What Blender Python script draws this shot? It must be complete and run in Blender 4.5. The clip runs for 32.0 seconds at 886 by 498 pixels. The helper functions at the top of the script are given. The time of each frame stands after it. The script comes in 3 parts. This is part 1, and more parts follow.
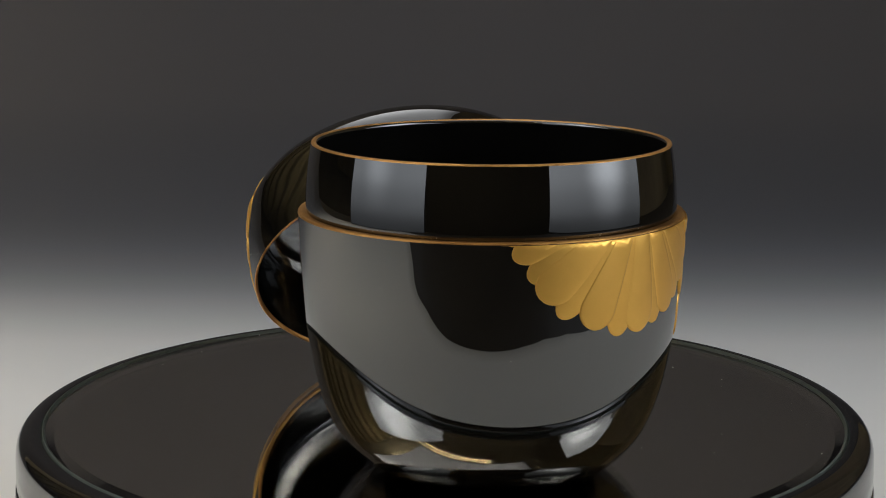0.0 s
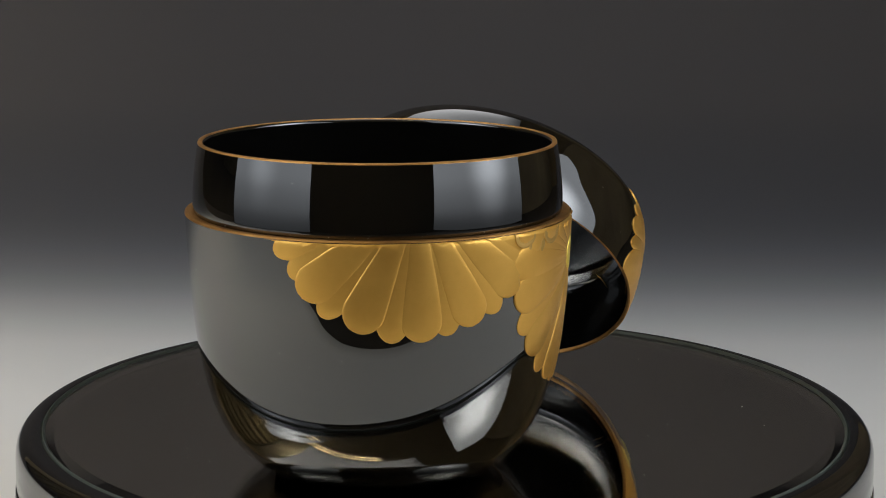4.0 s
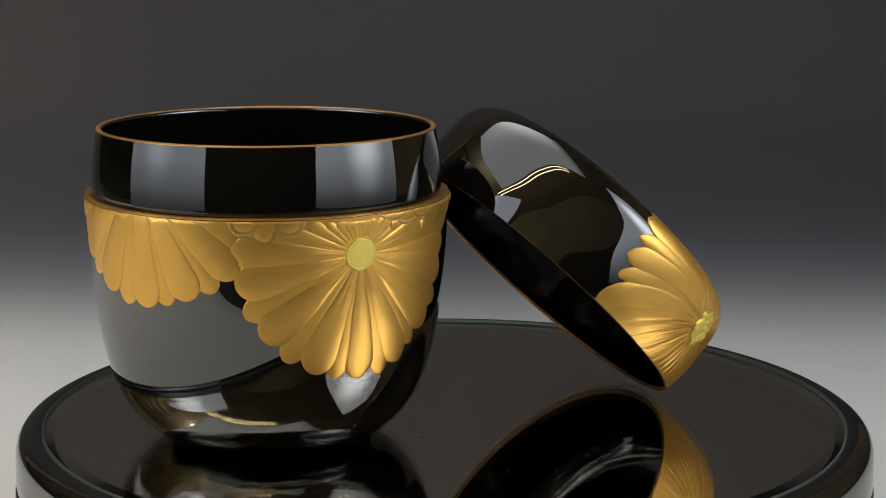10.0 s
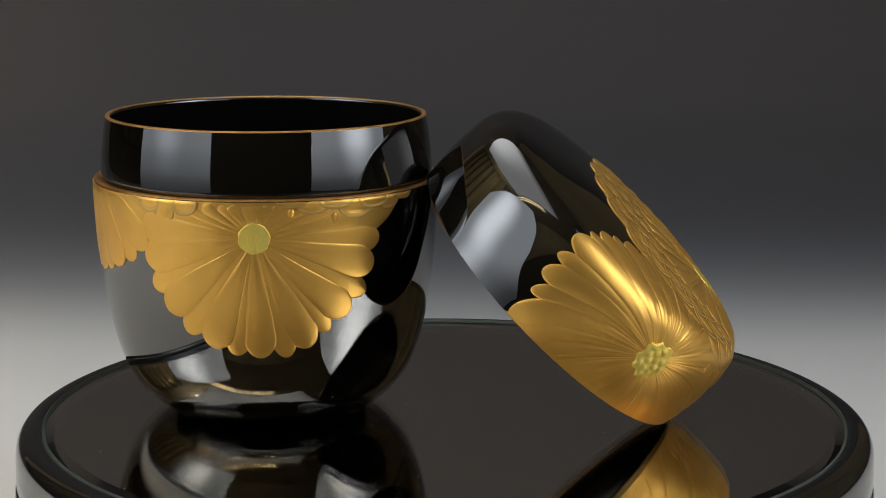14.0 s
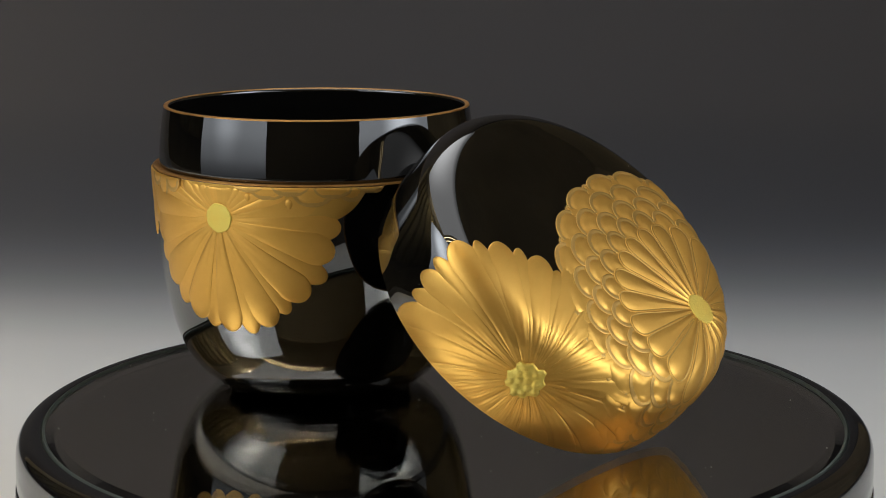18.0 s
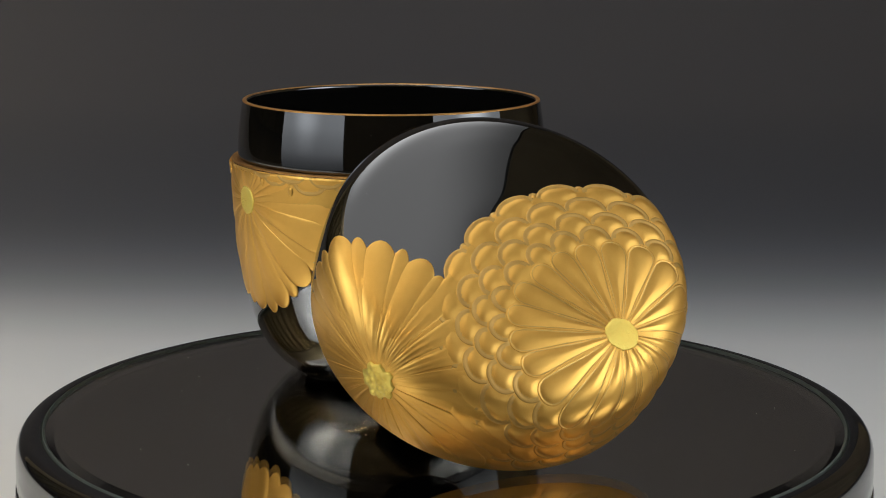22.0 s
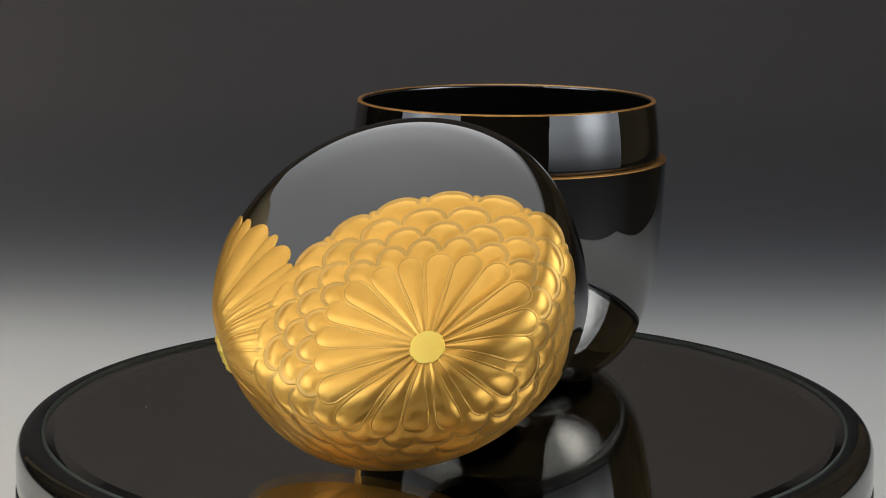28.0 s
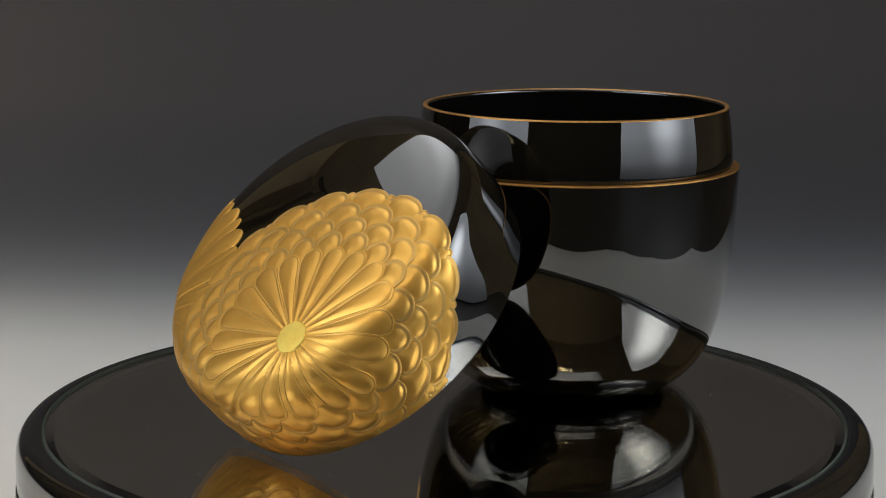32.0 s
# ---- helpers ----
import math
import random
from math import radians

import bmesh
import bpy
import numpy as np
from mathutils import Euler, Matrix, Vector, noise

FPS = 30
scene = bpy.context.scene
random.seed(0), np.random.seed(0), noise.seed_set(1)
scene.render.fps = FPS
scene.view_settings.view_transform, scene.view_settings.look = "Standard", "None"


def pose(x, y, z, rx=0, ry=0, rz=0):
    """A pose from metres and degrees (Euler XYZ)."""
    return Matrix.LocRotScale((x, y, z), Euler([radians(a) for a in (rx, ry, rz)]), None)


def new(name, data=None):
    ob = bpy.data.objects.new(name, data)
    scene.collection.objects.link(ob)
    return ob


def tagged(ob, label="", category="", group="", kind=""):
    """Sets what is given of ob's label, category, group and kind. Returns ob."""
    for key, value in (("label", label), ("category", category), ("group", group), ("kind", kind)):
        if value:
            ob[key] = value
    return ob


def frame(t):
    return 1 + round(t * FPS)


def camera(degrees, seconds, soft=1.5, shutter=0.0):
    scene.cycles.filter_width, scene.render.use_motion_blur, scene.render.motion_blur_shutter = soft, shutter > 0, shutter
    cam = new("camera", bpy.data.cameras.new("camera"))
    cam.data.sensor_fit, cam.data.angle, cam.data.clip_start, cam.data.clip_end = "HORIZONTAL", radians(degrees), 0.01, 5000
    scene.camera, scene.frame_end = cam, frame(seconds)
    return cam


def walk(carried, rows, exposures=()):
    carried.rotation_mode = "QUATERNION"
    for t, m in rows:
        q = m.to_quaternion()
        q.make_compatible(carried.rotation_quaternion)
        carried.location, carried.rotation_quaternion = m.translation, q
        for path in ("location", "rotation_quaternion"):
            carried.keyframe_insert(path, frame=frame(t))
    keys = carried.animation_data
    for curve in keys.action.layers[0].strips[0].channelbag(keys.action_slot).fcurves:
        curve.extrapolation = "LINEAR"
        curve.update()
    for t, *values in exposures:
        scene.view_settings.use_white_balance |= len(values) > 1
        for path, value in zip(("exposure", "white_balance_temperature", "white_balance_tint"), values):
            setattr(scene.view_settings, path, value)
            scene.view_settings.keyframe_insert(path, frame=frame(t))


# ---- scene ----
# A lacquer tea caddy and its lid ride on a slowly turning mirror table; the camera stands still.
cam = camera(27.155, 32.0, soft=1.0)
STAND = pose(0, -0.35978, 0.10131, 90 - 10.765, 0, 0.068) @ pose(0, 0, 0, 0, 0, 0.13)
walk(cam, [(0.0, STAND), (32.0, STAND)], exposures=[(0.0, 0.11), (32.0, 0.11)])

# degrees by which the table has turned (clockwise from above), second by second
TURN = [0.0, 7.71, 15.61, 23.7, 32.2, 40.75, 49.12, 57.1, 64.99, 72.95, 81.03, 89.2, 97.44, 105.55, 113.56, 121.55, 129.59, 137.46, 145.22, 152.56, 159.85, 167.05, 174.3, 181.17, 187.74, 194.41, 200.7, 207.19, 213.92, 220.35, 227.26, 234.34, 241.3]
FLOOR_Z = -0.034


# ---- world and light ----
world = bpy.data.worlds.new("studio_dark")
world.use_nodes = True
world.node_tree.nodes["Background"].inputs[0].default_value = (0.10, 0.09, 0.075, 1)
world.node_tree.nodes["Background"].inputs[1].default_value = 0.15
scene.world = world


# ---- materials ----
def material(name):
    m = bpy.data.materials.new(name)
    m.use_nodes = True
    return m, m.node_tree.nodes, m.node_tree.links, m.node_tree.nodes["Principled BSDF"]


def noise_tex(n, l, scale, detail=4.0, rough=0.55):
    co = n.new("ShaderNodeTexCoord")
    t = n.new("ShaderNodeTexNoise")
    t.inputs["Scale"].default_value = scale
    t.inputs["Detail"].default_value = detail
    t.inputs["Roughness"].default_value = rough
    l.new(co.outputs["Object"], t.inputs["Vector"])
    return t


def ramp(n, l, src, stops):
    r = n.new("ShaderNodeValToRGB")
    e = r.color_ramp.elements
    while len(e) < len(stops):
        e.new(0.5)
    for el, (pos, col) in zip(e, stops):
        el.position = pos
        el.color = (*col, 1) if len(col) == 3 else col
    if src is not None:
        l.new(src, r.inputs[0])
    return r


def add_bump(n, l, b, src, strength, dist):
    bp = n.new("ShaderNodeBump")
    bp.inputs["Strength"].default_value = strength
    bp.inputs["Distance"].default_value = dist
    l.new(src, bp.inputs["Height"])
    l.new(bp.outputs[0], b.inputs["Normal"])
    return bp


def grey(v):
    return (v, v, v)


def lacquer(name, base=(0.0034, 0.0032, 0.0029), rough=0.012):
    m, n, l, b = material(name)
    t = noise_tex(n, l, 90, 3)
    c = ramp(n, l, t.outputs["Fac"], [(0.3, tuple(0.8 * v for v in base)), (0.8, tuple(1.3 * v for v in base))])
    l.new(c.outputs[0], b.inputs["Base Color"])
    sc = noise_tex(n, l, 900, 4, 0.7)
    r = ramp(n, l, sc.outputs["Fac"], [(0.35, grey(rough)), (0.75, grey(rough * 1.9))])
    l.new(r.outputs[0], b.inputs["Roughness"])
    b.inputs["IOR"].default_value = 2.1
    w = noise_tex(n, l, 55, 2)
    add_bump(n, l, b, w.outputs["Fac"], 0.006, 0.0002)
    return m


def gold(name, light, dark, rough=0.36, grain=0.25, metal=1.0, powder=0.55):
    m, n, l, b = material(name)
    t = noise_tex(n, l, 160, 5, 0.6)
    c = ramp(n, l, t.outputs["Fac"], [(0.3, dark), (0.7, light)])
    info = n.new("ShaderNodeObjectInfo")
    p = noise_tex(n, l, 11000, 2, 0.6)
    # the powder's grains differ in tone, and so do the petals a little
    tone = n.new("ShaderNodeMapRange")
    tone.inputs["From Min"].default_value, tone.inputs["From Max"].default_value = 0.3, 0.7
    tone.inputs["To Min"].default_value, tone.inputs["To Max"].default_value = 0.985, 1.012
    l.new(p.outputs["Fac"], tone.inputs["Value"])
    mr = n.new("ShaderNodeMapRange")
    mr.inputs["To Min"].default_value, mr.inputs["To Max"].default_value = 0.95, 1.05
    l.new(info.outputs["Random"], mr.inputs["Value"])
    both = n.new("ShaderNodeMath")
    both.operation = "MULTIPLY"
    l.new(tone.outputs[0], both.inputs[0])
    l.new(mr.outputs[0], both.inputs[1])
    hsv = n.new("ShaderNodeHueSaturation")
    l.new(both.outputs[0], hsv.inputs["Value"])
    l.new(c.outputs[0], hsv.inputs["Color"])
    l.new(hsv.outputs[0], b.inputs["Base Color"])
    b.inputs["Metallic"].default_value = metal
    r = ramp(n, l, p.outputs["Fac"], [(0.3, grey(rough * 0.88)), (0.75, grey(rough * 1.15))])
    l.new(r.outputs[0], b.inputs["Roughness"])
    bp = add_bump(n, l, b, p.outputs["Fac"], grain, 0.00006)
    # loose powder: a second, broader gloss
    wide = n.new("ShaderNodeBsdfPrincipled")
    wide.inputs["Metallic"].default_value = metal
    wide.inputs["Roughness"].default_value = 0.55
    l.new(hsv.outputs[0], wide.inputs["Base Color"])
    l.new(bp.outputs[0], wide.inputs["Normal"])
    mix = n.new("ShaderNodeMixShader")
    mix.inputs[0].default_value = powder
    l.new(b.outputs[0], mix.inputs[1])
    l.new(wide.outputs[0], mix.inputs[2])
    l.new(mix.outputs[0], n["Material Output"].inputs[0])
    return m


LACQUER = lacquer("black_lacquer")
LACQUER_IN = lacquer("black_lacquer_inside", rough=0.06)
GOLD = gold("gold_powder", (0.88, 0.517, 0.118), (0.81, 0.457, 0.098), 0.32, 0.06, 0.95)
GOLD_FINE = gold("fine_gold_powder", (0.90, 0.525, 0.120), (0.84, 0.475, 0.104), 0.34, 0.03, 0.96)
GOLD_BASE = gold("gold_powder_ground", (0.79, 0.470, 0.110), (0.70, 0.410, 0.090), 0.33, 0.07, 0.96)
GOLD_GROOVE = gold("worn_gold_groove", (0.74, 0.45, 0.14), (0.62, 0.37, 0.10), 0.40, 0.1, 0.92)
GOLD_BRIGHT = gold("bright_gold_leaf", (1.0, 0.79, 0.19), (1.0, 0.71, 0.14), 0.36, 0.8, 0.78, 0.4)
GOLD_LINE = gold("gold_rim_line", (0.60, 0.32, 0.10), (0.38, 0.19, 0.06), 0.38, 0.5)
LEDGE = gold("brown_gold_ledge", (0.50, 0.26, 0.075), (0.27, 0.13, 0.04), 0.45, 0.5)


def glass_material():
    m, n, l, b = material("clear_float_glass")
    b.inputs["Base Color"].default_value = (0.975, 0.98, 0.97, 1)
    b.inputs["Transmission Weight"].default_value = 1.0
    b.inputs["Roughness"].default_value = 0.0
    b.inputs["IOR"].default_value = 1.5
    return m


def mirror_material():
    m, n, l, b = material("dark_mirror")
    t = noise_tex(n, l, 30, 3)
    c = ramp(n, l, t.outputs["Fac"], [(0.3, (0.83, 0.785, 0.71)), (0.7, (0.86, 0.815, 0.74))])
    l.new(c.outputs[0], b.inputs["Base Color"])
    b.inputs["Metallic"].default_value = 1.0
    b.inputs["Roughness"].default_value = 0.0
    return m


GLASS = glass_material()
MIRROR = mirror_material()
PLATTER = lacquer("black_gloss_platter", (0.006, 0.006, 0.007), 0.05)


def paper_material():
    # studio paper with painted-in light falloff: white in front, charcoal at the back
    m, n, l, b = material("painted_falloff_paper")
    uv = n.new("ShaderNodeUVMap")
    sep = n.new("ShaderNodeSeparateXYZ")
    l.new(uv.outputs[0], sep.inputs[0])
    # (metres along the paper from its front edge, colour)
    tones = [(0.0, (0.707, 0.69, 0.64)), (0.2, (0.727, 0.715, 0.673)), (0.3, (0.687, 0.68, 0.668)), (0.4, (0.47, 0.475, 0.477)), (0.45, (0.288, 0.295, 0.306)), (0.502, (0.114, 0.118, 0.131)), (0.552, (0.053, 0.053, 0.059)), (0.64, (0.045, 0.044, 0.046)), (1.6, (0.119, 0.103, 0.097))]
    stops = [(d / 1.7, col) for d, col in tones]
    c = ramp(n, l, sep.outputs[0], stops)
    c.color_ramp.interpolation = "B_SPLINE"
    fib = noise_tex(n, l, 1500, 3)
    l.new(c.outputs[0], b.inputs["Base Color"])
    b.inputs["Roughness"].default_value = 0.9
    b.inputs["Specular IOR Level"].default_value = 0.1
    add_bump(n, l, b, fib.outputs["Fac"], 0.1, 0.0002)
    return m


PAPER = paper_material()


def plain(name, col, rough=0.8, scale=6.0, metal=0.0):
    m, n, l, b = material(name)
    t = noise_tex(n, l, scale, 5)
    c = ramp(n, l, t.outputs["Fac"], [(0.3, tuple(0.8 * v for v in col)), (0.75, tuple(1.15 * v for v in col))])
    l.new(c.outputs[0], b.inputs["Base Color"])
    b.inputs["Roughness"].default_value = rough
    b.inputs["Metallic"].default_value = metal
    add_bump(n, l, b, t.outputs["Fac"], 0.1, 0.002)
    return m


def glow(name, col, strength, hot=0.0, spread=(1, 1, 1), fade=None):
    """A lit diffuser with a brighter middle; fade = (axis, edge, inner line, share at the edge): the lamp behind leaves one edge dimmer."""
    m, n, l, b = material(name)
    n.remove(b)
    e = n.new("ShaderNodeEmission")
    e.inputs["Color"].default_value = (*col, 1)
    e.inputs["Strength"].default_value = strength
    if hot:
        co = n.new("ShaderNodeTexCoord")
        ln = n.new("ShaderNodeVectorMath")
        ln.operation = "LENGTH"
        sc = n.new("ShaderNodeVectorMath")
        sc.operation = "MULTIPLY"
        sc.inputs[1].default_value = spread
        l.new(co.outputs["Object"], sc.inputs[0])
        l.new(sc.outputs[0], ln.inputs[0])
        mr = n.new("ShaderNodeMapRange")
        mr.interpolation_type = "SMOOTHERSTEP"
        mr.inputs["From Min"].default_value, mr.inputs["From Max"].default_value = 0.0, 0.13
        mr.inputs["To Min"].default_value, mr.inputs["To Max"].default_value = strength * (1 + hot), strength
        l.new(ln.outputs["Value"], mr.inputs["Value"])
        out = mr
        if fade:
            xyz = n.new("ShaderNodeSeparateXYZ")
            l.new(co.outputs["Object"], xyz.inputs[0])
            low = n.new("ShaderNodeMapRange")
            low.interpolation_type = "SMOOTHSTEP"
            low.inputs["From Min"].default_value, low.inputs["From Max"].default_value = fade[1], fade[2]
            low.inputs["To Min"].default_value, low.inputs["To Max"].default_value = fade[3], 1.0
            l.new(xyz.outputs[fade[0]], low.inputs["Value"])
            out = n.new("ShaderNodeMath")
            out.operation = "MULTIPLY"
            l.new(mr.outputs[0], out.inputs[0])
            l.new(low.outputs[0], out.inputs[1])
        l.new(out.outputs[0], e.inputs["Strength"])
    l.new(e.outputs[0], n["Material Output"].inputs[0])
    return m


# ---- mesh helpers ----
def finish(name, me, mat, parent=None, smooth=True):
    me.materials.append(mat)
    if smooth:
        me.polygons.foreach_set("use_smooth", [True] * len(me.polygons))
    ob = new(name, me)
    if parent is not None:
        ob.parent = parent
    return ob


def part(name, bm, mat, parent=None, label="", smooth=True):
    me = bpy.data.meshes.new(name)
    bmesh.ops.recalc_face_normals(bm, faces=bm.faces[:])
    bm.to_mesh(me)
    bm.free()
    ob = finish(name, me, mat, parent, smooth)
    return tagged(ob, label) if label else ob


def curve_through(pts, per=6):
    """Catmull-Rom points through (r, z) pairs."""
    pts = [np.array(p, float) for p in pts]
    ext = [2 * pts[0] - pts[1]] + pts + [2 * pts[-1] - pts[-2]]
    out = []
    for i in range(1, len(ext) - 2):
        a, b, c, d = ext[i - 1], ext[i], ext[i + 1], ext[i + 2]
        for k in range(per):
            t = k / per
            out.append(0.5 * (2 * b + (c - a) * t + (2 * a - 5 * b + 4 * c - d) * t * t + (3 * b - a - 3 * c + d) * t ** 3))
    out.append(pts[-1])
    return out


def softened(line, passes=300, count=150):
    """The same line in even steps with its small kinks smoothed away."""
    pts = np.array(line)
    s = np.concatenate([[0], np.cumsum(np.hypot(*np.diff(pts, axis=0).T))])
    even = np.linspace(0, s[-1], count)
    pts = np.stack([np.interp(even, s, pts[:, 0]), np.interp(even, s, pts[:, 1])], axis=1)
    for _ in range(passes):
        for f in (0.5, -0.506):
            pts[1:-1] += f * ((pts[:-2] + pts[2:]) / 2 - pts[1:-1])
    return [tuple(q) for q in pts]


def spin(profile, seg=160, closed=False):
    """A surface of revolution round z from (r, z) pairs."""
    bm = bmesh.new()
    rings = []
    for r, z in profile:
        if r < 1e-7:
            rings.append([bm.verts.new((0, 0, z))])
        else:
            rings.append([bm.verts.new((r * math.cos(2 * math.pi * i / seg), r * math.sin(2 * math.pi * i / seg), z)) for i in range(seg)])
    pairs = list(zip(rings[:-1], rings[1:]))
    if closed:
        pairs.append((rings[-1], rings[0]))
    for a, b in pairs:
        for i in range(seg):
            j = (i + 1) % seg
            quad = [a[i % len(a)], a[j % len(a)], b[j % len(b)], b[i % len(b)]]
            quad = list(dict.fromkeys(quad))
            if len(quad) > 2:
                bm.faces.new(quad)
    return bm


def box(x, y, z, bevel=0.0):
    bm = bmesh.new()
    bmesh.ops.create_cube(bm, size=1.0)
    bmesh.ops.scale(bm, vec=(x, y, z), verts=bm.verts[:])
    if bevel:
        bmesh.ops.bevel(bm, geom=bm.edges[:], offset=bevel, segments=3, affect="EDGES", profile=0.6)
    return bm


def moved(bm, m):
    bmesh.ops.transform(bm, matrix=m, verts=bm.verts[:])
    return bm


def empty(name, m, label, category, group=""):
    ob = new(name)
    ob.empty_display_size = 0.02
    ob.matrix_basis = m
    return tagged(ob, label, category, group)


# ---- the studio ----
def sweep_paper():
    """Floor paper that runs back and curves up into the wall behind."""
    y0, y1, rad, top = -0.205, 0.26, 0.30, 1.0
    line = [(y0 + (y1 - y0) * i / 24, FLOOR_Z) for i in range(25)]
    line += [(y1 + rad * math.sin(a), FLOOR_Z + rad * (1 - math.cos(a))) for a in (math.radians(3 * i) for i in range(1, 29))]
    ye, ze = line[-1]
    line += [(ye + 0.01 * i, ze + (top - ze) * i / 10) for i in range(1, 11)]
    me = bpy.data.meshes.new("backdrop")
    xs = [-0.50, -0.30, -0.22, -0.16, -0.11, -0.07, 0.0, 0.06, 0.10, 0.14, 0.20, 0.28]
    front = [y0 - 0.10, y0 - 0.09, y0 - 0.05, y0 - 0.02, y0 - 0.005, y0, y0, y0, y0 + 0.005, y0 + 0.025, y0 + 0.08, y0 + 0.20]
    # the near edge is cut in a curve, slanting back towards the corner
    verts = [(x, y1 + (y - y1) * (y1 - f) / (y1 - y0) if y < y1 else y, z) for y, z in line for x, f in zip(xs, front)]
    k = len(xs)
    faces = [(r * k + c, r * k + c + 1, (r + 1) * k + c + 1, (r + 1) * k + c) for r in range(len(line) - 1) for c in range(k - 1)]
    me.from_pydata(verts, [], faces)
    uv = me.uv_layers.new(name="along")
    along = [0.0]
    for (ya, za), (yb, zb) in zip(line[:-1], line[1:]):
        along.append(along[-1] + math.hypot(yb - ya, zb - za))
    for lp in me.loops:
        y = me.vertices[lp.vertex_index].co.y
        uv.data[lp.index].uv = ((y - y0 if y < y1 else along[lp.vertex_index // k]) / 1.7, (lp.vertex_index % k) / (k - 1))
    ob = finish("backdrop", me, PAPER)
    sol = ob.modifiers.new("thickness", "SOLIDIFY")
    sol.thickness, sol.offset = 0.001, -1
    return tagged(ob, "paper sweep, white with a light falloff to charcoal grey painted in", "backdrop", kind="structure")


def studio_room():
    """Dim brown room round the set."""
    wall = plain("beige_brown_wall", (0.40, 0.345, 0.235), 0.9, 3.0)
    dark = plain("dark_brown_wall", (0.07, 0.058, 0.04), 0.9, 3.0)
    ceil = plain("beige_ceiling", (0.58, 0.52, 0.39), 0.9, 3.0)
    wood = plain("dark_wood_floor", (0.07, 0.05, 0.035), 0.6, 8.0)
    X, Y, Z0, Z1, t = 1.6, 1.7, -0.80, 1.6, 0.1
    for name, sx, sy, sz, cx, cy, cz, mat in (
            ("wall_back", 2 * X + 2 * t, t, Z1 - Z0, 0, Y + t / 2, (Z0 + Z1) / 2, wall),
            ("wall_front", 2 * X + 2 * t, t, Z1 - Z0, 0, -Y - t / 2, (Z0 + Z1) / 2, wall),
            # dark boards added unseen on two walls to keep the low reflections dark
            ("wainscot", 2 * X, 0.02, 0.45 - Z0, 0, -Y + 0.01, (Z0 + 0.45) / 2, dark),
            ("wainscot", 0.02, 2 * Y - 0.02, 0.30 - Z0, -X + 0.01, 0.01, (Z0 + 0.30) / 2, dark),
            ("wall_west", t, 2 * Y, Z1 - Z0, -X - t / 2, 0, (Z0 + Z1) / 2, wall),
            ("wall_east", t, 2 * Y, Z1 - Z0, X + t / 2, 0, (Z0 + Z1) / 2, wall),
            ("ceiling", 2 * X + 2 * t, 2 * Y + 2 * t, t, 0, 0, Z1 + t / 2, ceil),
            ("floor", 2 * X + 2 * t, 2 * Y + 2 * t, t, 0, 0, Z0 - t / 2, wood)):
        ob = part(name, moved(box(sx, sy, sz), pose(cx, cy, cz)), mat, smooth=False)
        tagged(ob, "dim brown studio " + name.split("_")[0], name.split("_")[0], kind="structure")


def light_panel(name, corners, hot_at, strength, col, hot, label, spread=(1, 1, 1)):
    """A framed white diffuser given by its corners, lit from behind, with a brighter spot where the lamp stands."""
    pts = [Vector(c) for c in corners]
    n = (pts[1] - pts[0]).cross(pts[-1] - pts[0]).normalized()
    n = n if n.dot(Vector((0, 0, 0.05)) - pts[0]) > 0 else -n
    o = Vector(hot_at)
    root = empty(name, Matrix.Translation(o), label, "diffuser", "light panels")
    bm = bmesh.new()
    f = bm.faces.new([bm.verts.new(p - o) for p in pts])
    ex = bmesh.ops.extrude_face_region(bm, geom=[f])
    bmesh.ops.translate(bm, vec=-n * 0.002, verts=[v for v in ex["geom"] if isinstance(v, bmesh.types.BMVert)])
    part("diffuser", bm, glow(name + "_glow", col, strength, hot, spread, (0, 0.22 - o.x, 0.11 - o.x, 0.25) if o.z > 0.5 else (2, -0.03 - o.z, 0.16 - o.z, 0.14)), root, "lit white diffusing sheet", smooth=False)
    black = plain("black_frame_metal", (0.012, 0.012, 0.012), 0.5, 40)
    for i in range(len(pts)):
        p, q = pts[i] - o - n * 0.012, pts[(i + 1) % len(pts)] - o - n * 0.012
        d = q - p
        bar = moved(box(d.length + 0.012, 0.012, 0.012, 0.002), Matrix.Translation((p + q) / 2) @ d.to_track_quat("X", "Z").to_matrix().to_4x4())
        part("frame_bar", bar, black, root, smooth=False)
    bm = bmesh.new()
    bm.faces.new([bm.verts.new(p - o - n * 0.03) for p in pts])
    ex = bmesh.ops.extrude_face_region(bm, geom=bm.faces[:])
    bmesh.ops.translate(bm, vec=-n * 0.004, verts=[v for v in ex["geom"] if isinstance(v, bmesh.types.BMVert)])
    part("back_cloth", bm, black, root, smooth=False)
    return root


def studio_table():
    """Dark table that carries the paper, the turntable and the side panels."""
    dark = plain("dark_stained_wood", (0.035, 0.028, 0.022), 0.55, 14)
    top_z = FLOOR_Z - 0.0015
    root = empty("studio_table", pose(0, 0.12, -0.80), "dark-stained wooden table under the paper sweep", "table")
    part("tabletop", moved(box(1.30, 1.10, 0.03, 0.004), pose(0, 0, 0.80 + top_z - 0.015)), dark, root, smooth=False)
    high = 0.80 + top_z - 0.03
    for x in (-0.60, 0.60):
        for y in (-0.50, 0.50):
            part("leg", moved(box(0.06, 0.06, high, 0.004), pose(x, y, high / 2)), dark, root, smooth=False)


